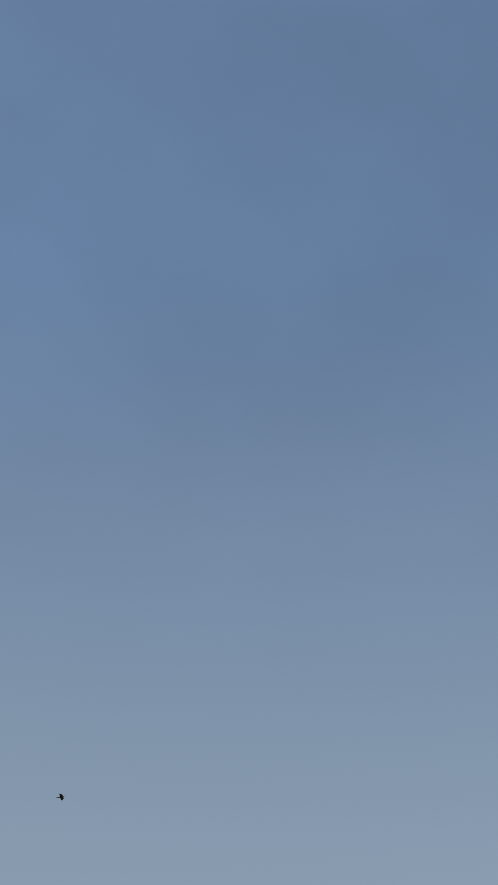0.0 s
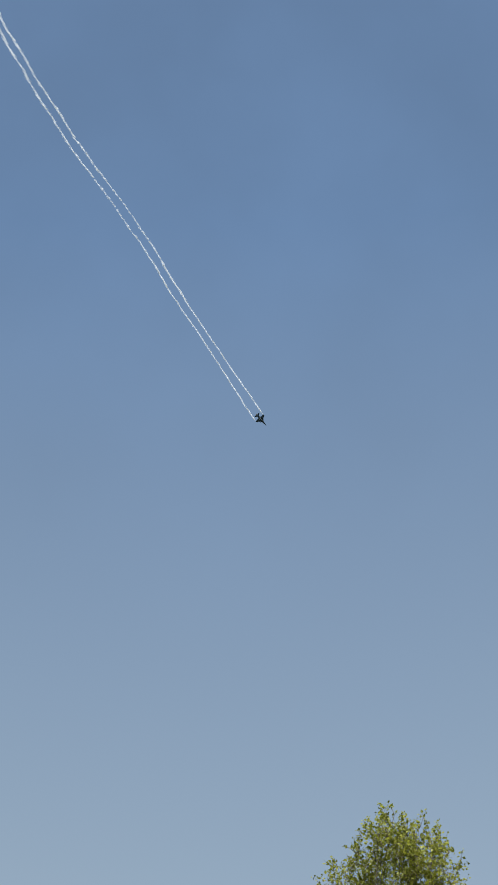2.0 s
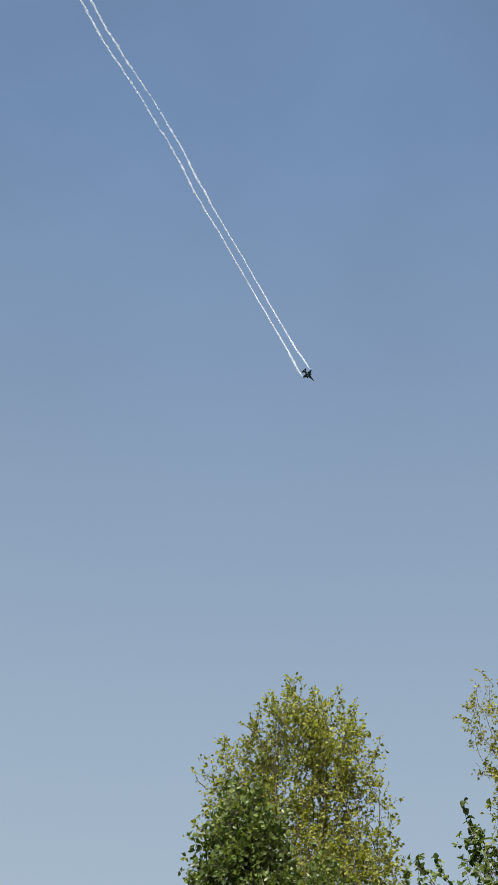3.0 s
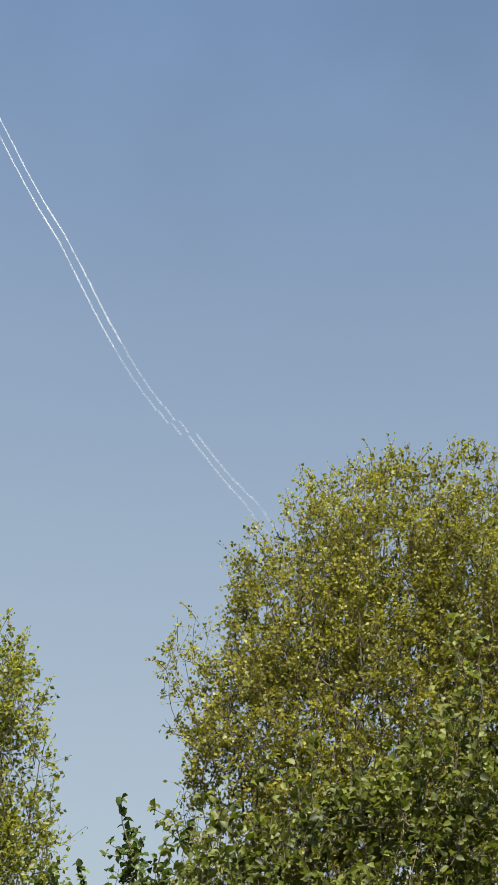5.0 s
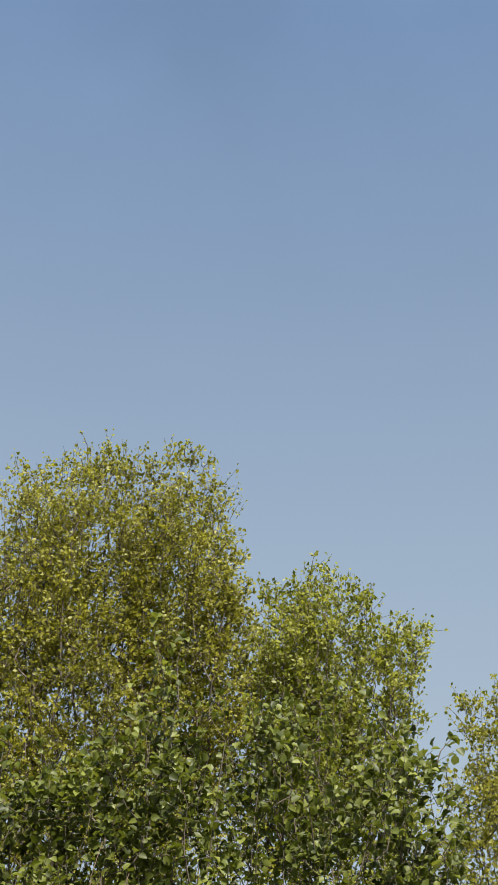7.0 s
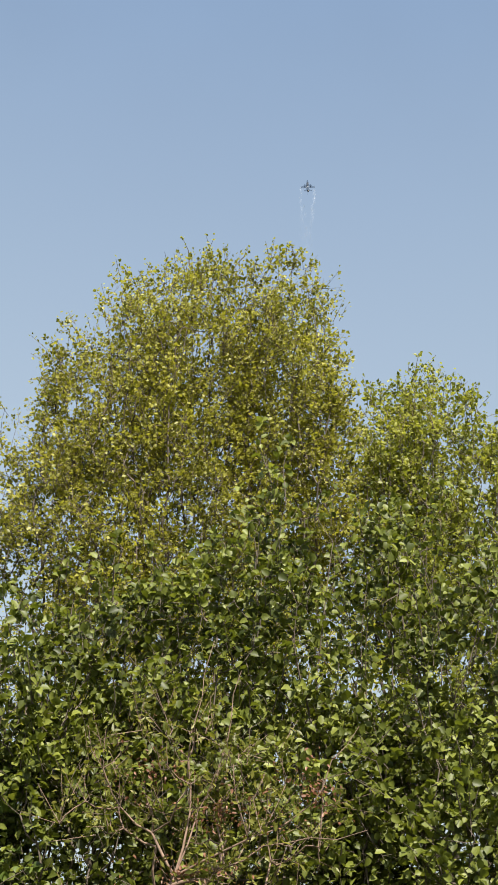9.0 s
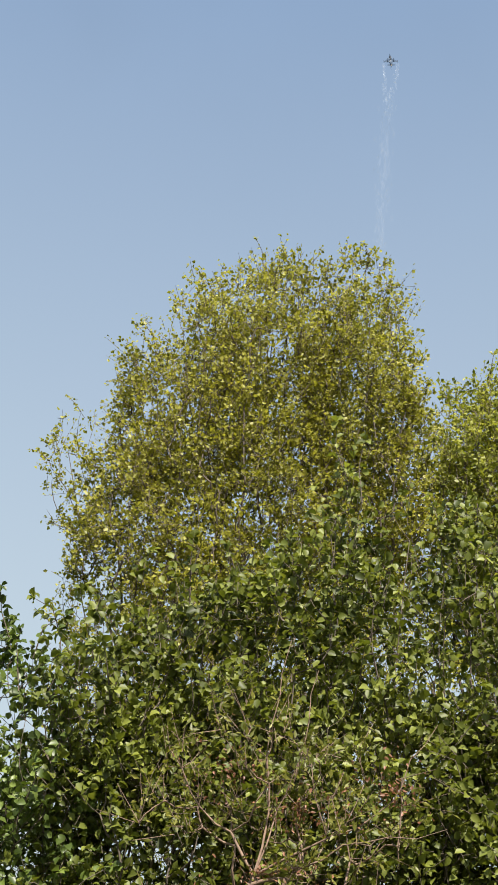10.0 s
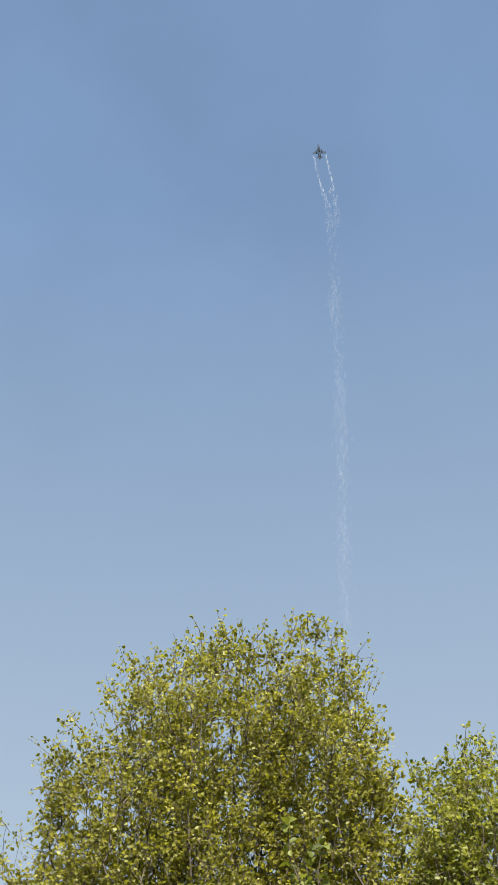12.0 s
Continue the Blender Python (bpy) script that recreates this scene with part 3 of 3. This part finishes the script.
def build_jet():
    jet = tagged(new("jet_aircraft"), "dark grey single-engine fighter jet trailing white smoke", "aircraft")
    part("fuselage", loft([(7.6, 0.03, 0.03, 0.0), (6.8, 0.28, 0.26, 0.02), (5.6, 0.52, 0.5, 0.05), (4.0, 0.68, 0.66, 0.1), (2.0, 0.95, 0.78, 0.0), (0.0, 1.15, 0.8, -0.05),
                           (-3.0, 1.1, 0.75, 0.0), (-5.5, 0.8, 0.68, 0.05), (-6.6, 0.62, 0.6, 0.05)]), JET_GREY, jet, smooth=True)
    part("canopy", loft([(5.3, 0.05, 0.05, 0.52), (4.6, 0.36, 0.4, 0.62), (3.6, 0.42, 0.52, 0.68), (2.5, 0.34, 0.36, 0.68), (1.5, 0.1, 0.1, 0.72)]), CANOPY, jet, smooth=True)
    part("intake", loft([(3.4, 0.5, 0.26, -0.78), (2.8, 0.56, 0.34, -0.8), (0.5, 0.6, 0.4, -0.7), (-2.0, 0.4, 0.3, -0.5)]), JET_DARK, jet, smooth=True)
    part("nozzle", loft([(-6.5, 0.6, 0.58, 0.05), (-7.0, 0.56, 0.54, 0.05), (-7.5, 0.44, 0.42, 0.05)]), NOZZLE, jet, smooth=True)
    for s in (1, -1):
        part("wing", blade([(s * 0.8, 2.3, 1.6), (s * 1.3, 1.2, 1.4), (s * 4.6, -1.5, 0.5), (s * 4.6, -2.6, 0.4), (s * 0.8, -3.0, 1.2)], 0.09), JET_GREY, jet)
        part("strake", blade([(s * 0.55, 4.6, 0.6), (s * 1.25, 1.2, 1.0), (s * 0.6, 0.8, 1.2)], 0.06), JET_GREY, jet)
        part("tailplane", blade([(s * 0.6, -4.6, 1.2), (s * 2.75, -6.1, 0.5), (s * 2.75, -6.9, 0.4), (s * 0.7, -7.0, 1.0)], 0.06), JET_GREY, jet)
        fin = part("ventral_fin", blade([(-0.45, -3.8, 1.0), (-1.15, -4.6, 0.6), (-1.15, -5.5, 0.5), (-0.45, -5.6, 1.0)], 0.04, "x"), JET_DARK, jet)
        fin.location.x = s * 0.6
        pod = part("smoke_pod", loft([(1.0 - 1.2, 0.04, 0.04, 0), (0.6 - 1.2, 0.13, 0.13, 0), (-1.5 - 1.2, 0.13, 0.13, 0), (-1.9 - 1.2, 0.08, 0.08, 0)]), JET_DARK, jet, "slim smoke pod on the wing tip", True)
        pod.location.x = s * 4.72
        store = part("underwing_tank", loft([(1.6, 0.05, 0.05, -0.55), (0.8, 0.28, 0.28, -0.55), (-1.6, 0.3, 0.3, -0.55), (-3.0, 0.05, 0.05, -0.55)]), JET_GREY, jet, smooth=True)
        store.location.x = s * 2.1
    part("tail_fin", blade([(0.5, -2.6, 1.4), (1.0, -3.4, 1.2), (3.4, -5.9, 0.5), (3.4, -6.9, 0.4), (0.6, -6.4, 1.2)], 0.07, "x"), JET_GREY, jet)
    return jet


def build_bird(label):
    bird = tagged(new("bird"), label, "bird", "passing birds")
    part("body", loft([(0.14, 0.008, 0.008, 0.0), (0.10, 0.025, 0.025, 0), (0.02, 0.04, 0.038, 0), (-0.08, 0.026, 0.024, 0), (-0.2, 0.03, 0.006, 0)]), FEATHER, bird, smooth=True)
    for s in (1, -1):
        part("wing", blade([(s * 0.02, 0.07, 1.0), (s * 0.15, 0.09, 0.7), (s * 0.3, -0.02, 0.3), (s * 0.14, -0.05, 0.6), (s * 0.02, -0.04, 1.0)], 0.006), FEATHER, bird)
    return bird


jet = build_jet()
birds = [build_bird("small dark bird crossing the open sky") for _ in range(2)]

JET_PATH = [
    (0.0, (-309, 334, 683), (-0.05, 0.99, -0.15), (-0.60, 0.09, 0.79)),
    (0.2, (-320, 390, 684), (0.03, 0.98, -0.18), (-0.60, 0.16, 0.78)),
    (0.4, (-327, 449, 682), (0.18, 0.96, -0.22), (-0.57, 0.28, 0.77)),
    (0.6, (-470, 733, 965), (0.20, 0.95, -0.23), (-0.52, 0.30, 0.80)),
    (0.8, (-553, 983, 1133), (0.19, 0.94, -0.29), (-0.47, 0.34, 0.81)),
    (1.0, (-556, 1022, 1137), (0.20, 0.92, -0.33), (-0.46, 0.38, 0.80)),
    (1.2, (-559, 1061, 1139), (0.26, 0.90, -0.35), (-0.45, 0.43, 0.78)),
    (1.5, (-563, 1124, 1139), (0.24, 0.87, -0.42), (-0.40, 0.49, 0.77)),
    (2.0, (-531, 1153, 1063), (0.26, 0.88, -0.39), (-0.39, 0.46, 0.79)),
    (2.5, (-512, 1147, 1021), (0.30, 0.90, -0.33), (-0.41, 0.43, 0.80)),
    (2.8, (-495, 1127, 986), (0.33, 0.89, -0.32), (-0.39, 0.44, 0.81)),
    (3.0, (-483, 1114, 961), (0.33, 0.89, -0.31), (-0.38, 0.43, 0.82)),
    (3.2, (-469, 1105, 932), (0.33, 0.89, -0.30), (-0.37, 0.42, 0.83)),
    (3.7, (-416, 1081, 810), (0.32, 0.93, -0.15), (-0.21, 0.22, 0.95)),
    (4.2, (-359, 1040, 707), (0.30, 0.95, 0.02), (-0.03, -0.01, 1.00)),
    (4.8, (-292, 974, 602), (0.26, 0.94, 0.20), (0.12, -0.24, 0.96)),
    (5.1, (-253, 992, 561), (0.22, 0.92, 0.31), (0.12, -0.34, 0.93)),
    (5.6, (-144, 1034, 517), (0.24, 0.87, 0.44), (0.26, -0.49, 0.83)),
    (7.0, (-73, 1110, 575), (0.14, 0.67, 0.73), (0.90, 0.22, -0.37)),
    (8.2, (-148, 1124, 633), (-0.08, 0.40, 0.91), (-0.04, 0.92, -0.40)),
    (8.6, (-141, 1074, 687), (-0.10, 0.38, 0.92), (-0.13, 0.91, -0.39)),
    (9.0, (-135, 1027, 711), (-0.10, 0.38, 0.92), (-0.12, 0.91, -0.39)),
    (9.5, (-125, 976, 727), (-0.12, 0.35, 0.93), (-0.13, 0.92, -0.36)),
    (10.0, (-122, 968, 774), (-0.13, 0.30, 0.95), (-0.16, 0.93, -0.32)),
    (10.5, (-118, 955, 824), (-0.12, 0.25, 0.96), (-0.17, 0.95, -0.27)),
    (11.0, (-121, 957, 855), (-0.11, 0.19, 0.98), (-0.18, 0.96, -0.21)),
    (11.3, (-115, 929, 906), (-0.09, 0.09, 0.99), (-0.18, 0.98, -0.10)),
    (11.5, (-112, 931, 917), (-0.07, 0.02, 1.00), (-0.18, 0.98, -0.03)),
    (11.8, (-110, 920, 946), (-0.06, -0.05, 1.00), (-0.19, 0.98, 0.04)),
    (12.0, (-114, 892, 987), (-0.03, -0.12, 0.99), (-0.20, 0.97, 0.11)),
]


def jet_pose(t):
    """The jet's pose at t seconds, on a smooth curve through its path."""
    ts = [r[0] for r in JET_PATH]
    if t < ts[0]:
        a, b = JET_PATH[0], JET_PATH[1]
        u = (t - a[0]) / (b[0] - a[0])
        pos, f, up = Vector(a[1]).lerp(Vector(b[1]), u), Vector(a[2]), Vector(a[3])
    else:
        i = min(max(k for k in range(len(ts)) if ts[k] <= t + 1e-6), len(ts) - 2)
        a, b = JET_PATH[i], JET_PATH[i + 1]
        p, n = JET_PATH[max(i - 1, 0)], JET_PATH[min(i + 2, len(ts) - 1)]
        h, u = b[0] - a[0], (t - a[0]) / (b[0] - a[0])
        m0 = (Vector(b[1]) - Vector(p[1])) / (b[0] - p[0]) * h
        m1 = (Vector(n[1]) - Vector(a[1])) / (n[0] - a[0]) * h
        pos = (2 * u ** 3 - 3 * u ** 2 + 1) * Vector(a[1]) + (u ** 3 - 2 * u ** 2 + u) * m0 + (3 * u ** 2 - 2 * u ** 3) * Vector(b[1]) + (u ** 3 - u ** 2) * m1
        f, up = Vector(a[2]).lerp(Vector(b[2]), u), Vector(a[3]).lerp(Vector(b[3]), u)
    f.normalize()
    x = f.cross(up).normalized()
    z = x.cross(f)
    return Matrix(((x.x, f.x, z.x, pos.x), (x.y, f.y, z.y, pos.y), (x.z, f.z, z.z, pos.z), (0, 0, 0, 1)))


# ---- smoke: puffs that leave the jet's wing tips and hang in the air ----
def puff_mesh(seed, count, size, mat):
    """A puff of many small bent flecks, thickest in its middle and thinning out softly."""
    rng = np.random.default_rng(seed)
    at = rng.normal(0, 0.4, (count, 3))
    at *= np.minimum(1, 0.85 / np.maximum(np.linalg.norm(at[:, [0, 2]], axis=1, keepdims=True), 0.01))
    a, b = unit(rng.normal(0, 1, (count, 3))), unit(rng.normal(0, 1, (count, 3)))
    b = unit(np.cross(a, b))
    c = np.cross(a, b) * size * 0.3
    k = size * rng.uniform(0.6, 1.4, (count, 1))
    v = np.stack([at - a * k, at - b * k + c, at + a * k, at + b * k + c], 1)
    me = bpy.data.meshes.new("puff")
    me.from_pydata(v.reshape(-1, 3).tolist(), [], (np.arange(count)[:, None, None] * 4 + np.array([(0, 1, 2), (0, 2, 3)])[None]).reshape(-1, 3).tolist())
    me.materials.append(mat)
    return me


def build_smoke():
    rng = random.Random(5)
    trails = []
    meshes = {k: [puff_mesh(10 * n + i, n, z, m) for i in range(4)]
              for k, n, z, m in (("fresh", 330, 0.085, SMOKE), ("mid", 220, 0.08, SMOKE), ("thin", 330, 0.06, SMOKE_THIN), ("late", 460, 0.022, SMOKE_THIN))}
    for stretches, label in ((((0.0, 0.8, 0.008), (0.8, 2.0, 0.014), (2.0, 3.2, 0.02), (3.2, 5.5, 0.012)), "pair of white smoke trails hanging in the sky"),
                             (((8.2, 12.0, 0.025),), "fading white smoke column climbing behind the jet")):
        trail = tagged(new("smoke_trail"), label, "smoke")
        for side in (1, -1):
            lump = 0.0
            for first, last, step in stretches:
                late = first > 5
                moments = [first + i * step for i in range(round((last - first) / step))]
                if late:      # even spacing along the way, whatever the speed
                    moments, s = [], first
                    while s < last:
                        moments.append(s)
                        s += min(0.03, max(0.004, 0.1 * 1.1 / (jet_pose(s + 0.05).translation - jet_pose(s - 0.05).translation).length))
                for s in moments:
                    s += rng.uniform(-0.2, 0.2) * step
                    if late:
                        tone = "late" if s < 11.84 else "thin"
                    else:
                        tone = "fresh" if s < 2.9 else ("mid" if s < 3.7 else "thin")
                    puff = new("puff", rng.choice(meshes[tone]))
                    puff.parent = trail
                    puff["kind"] = "stuff"
                    if late:
                        puff.scale = (rng.uniform(1.0, 1.3), rng.uniform(3.0, 4.2), 1.0) if tone == "late" else (0.75, 2.4, 0.75)
                    else:
                        r = rng.uniform(0.6, 0.8) if s > 1.2 else rng.choice((0.65, 0.7, 0.8, 1.1))
                        r *= min(1, jet_pose(s).translation.length / 1400) * (1.4 if tone == "thin" else 1)
                        puff.scale = (r, rng.uniform(2.4, 3.4), r)
                    lump = 0.75 * lump + 0.66 * rng.gauss(0, 1)
                    trails.append((puff, s, side, late, lump if not late else rng.gauss(0, 1), rng.gauss(0, 1)))
    return trails


puffs = build_smoke()


def motions():
    # key times: every tenth of a second, and the moment before it
    steps = sorted({round(i / 10 - k / FPS, 4) for i in range(121) for k in (0, 1) if i / 10 - k / FPS >= 0 and not (56 < i < 80 and (i % 5 or k))})
    whole = [t for t in steps if t < 1 or t > 5.5 or abs(t * 10 - round(t * 10)) < 0.01]
    poses = {t: jet_pose(t) for t in steps}
    walk(jet, [(t, poses[t]) for t in steps])
    inside = Matrix.Translation((0, -0.8, 0))

    def eased(s, span):
        """The jet's pose at s seconds on a way with its small swings evened out."""
        h = max(0.0, min(span, 12.0 - s, s - 0.8))
        mean = sum((jet_pose(s + h * k).translation for k in (-1, -0.5, 0, 0.5, 1)), Vector()) / 5
        return Matrix.Translation(mean) @ jet_pose(s).to_3x3().to_4x4()

    for puff, s, side, late, da, db in puffs:
        here = jet_pose(s)
        tip = here @ Matrix.Translation((side * 4.7 + (0.3 * da if late else 0), -4.5, 0))
        leave = math.ceil(s * 10 - 1e-6) / 10
        if late:      # the two trails draw together, tumble and spread into one column
            course = (jet_pose(s + 0.15).translation - jet_pose(s - 0.15).translation).normalized()
            along = here.to_3x3().col[1].rotation_difference(course).to_matrix().to_4x4()
            spread = eased(s, 0.4) @ Matrix.Translation((da * 2.6 + side * 0.6, -3.0 + 3 * db, db * 2.6))
            rest = Matrix.Translation(spread.translation) @ along @ here.to_3x3().to_4x4()
            wait = 0.3
        else:
            far = min(1, here.translation.length / 1450)
            near = min(3.7, 3.0 + 0.6 * (s + 0.2)) * far
            if s > 0.8:
                here = eased(s, 0.35)
            loose = min(0.45, max(0.1, 0.45 - 0.25 * (s - 0.2))) * far
            drift = Matrix.Translation(Vector((-0.95, -0.3, 0)) * min(41, 10 * (5.6 - s)) * far)
            here = Matrix.Translation((6 * far * min(1, max(0, (0.95 - s) / 0.3)), 0, 0)) @ here
            rest = here @ Matrix.Translation((side * near + da * loose, -4.5 + da * 1.2 * loose, db * loose * 0.6))
            wait = 0.5
        away = Matrix.Translation((-520 + 12 * da, -80 + 12 * db, 20 + 8 * (da - db))) @ rest
        rows = [(t, poses[t] @ inside) for t in (whole if late else steps) if t < leave - 0.02] + [(leave, tip)]
        if leave + wait >= 12:
            if leave < 11.95:
                rows.append((12.0, tip.lerp(rest, (12.0 - leave) / wait)))
            else:
                rows.append((12.1, tip))
        else:
            rows += [(leave + wait * 0.5, tip.lerp(rest, 0.5)), (leave + wait, rest), (leave + wait + 0.1, rest)]
            if late:
                rows.append((max(12.0, leave + wait + 0.2), rest))
            else:     # the wind carries the old smoke off and scatters it
                if leave + wait < 2.9:
                    rows.append((3.1, rest))
                rows.append((max(5.1, leave + wait + 0.2), drift @ rest))
                rows.append((max(5.7, leave + wait + 0.4), drift @ rest))
                rows += [(8.2, away), (12.0, away)]
        walk(puff, rows)
    # birds cross the view
    for bird, t0, t1, a, b in ((birds[0], 0.0, 0.1, Vector((-54.15, 32.54, 39.42)), Vector((-41.54, 44.76, 41.41))), (birds[1], 6.3, 6.5, Vector((14., 221.97, 206.22)), Vector((-30.01, 242.42, 179.06)))):
        walk(bird, [(t, look(a + (b - a) * (t - t0) / (t1 - t0), a + (b - a) * 1000) @ pose(0, 0, 0, -90)) for t in sorted({0.0, t0, t1, t1 + 0.2, 12.0})])


motions()
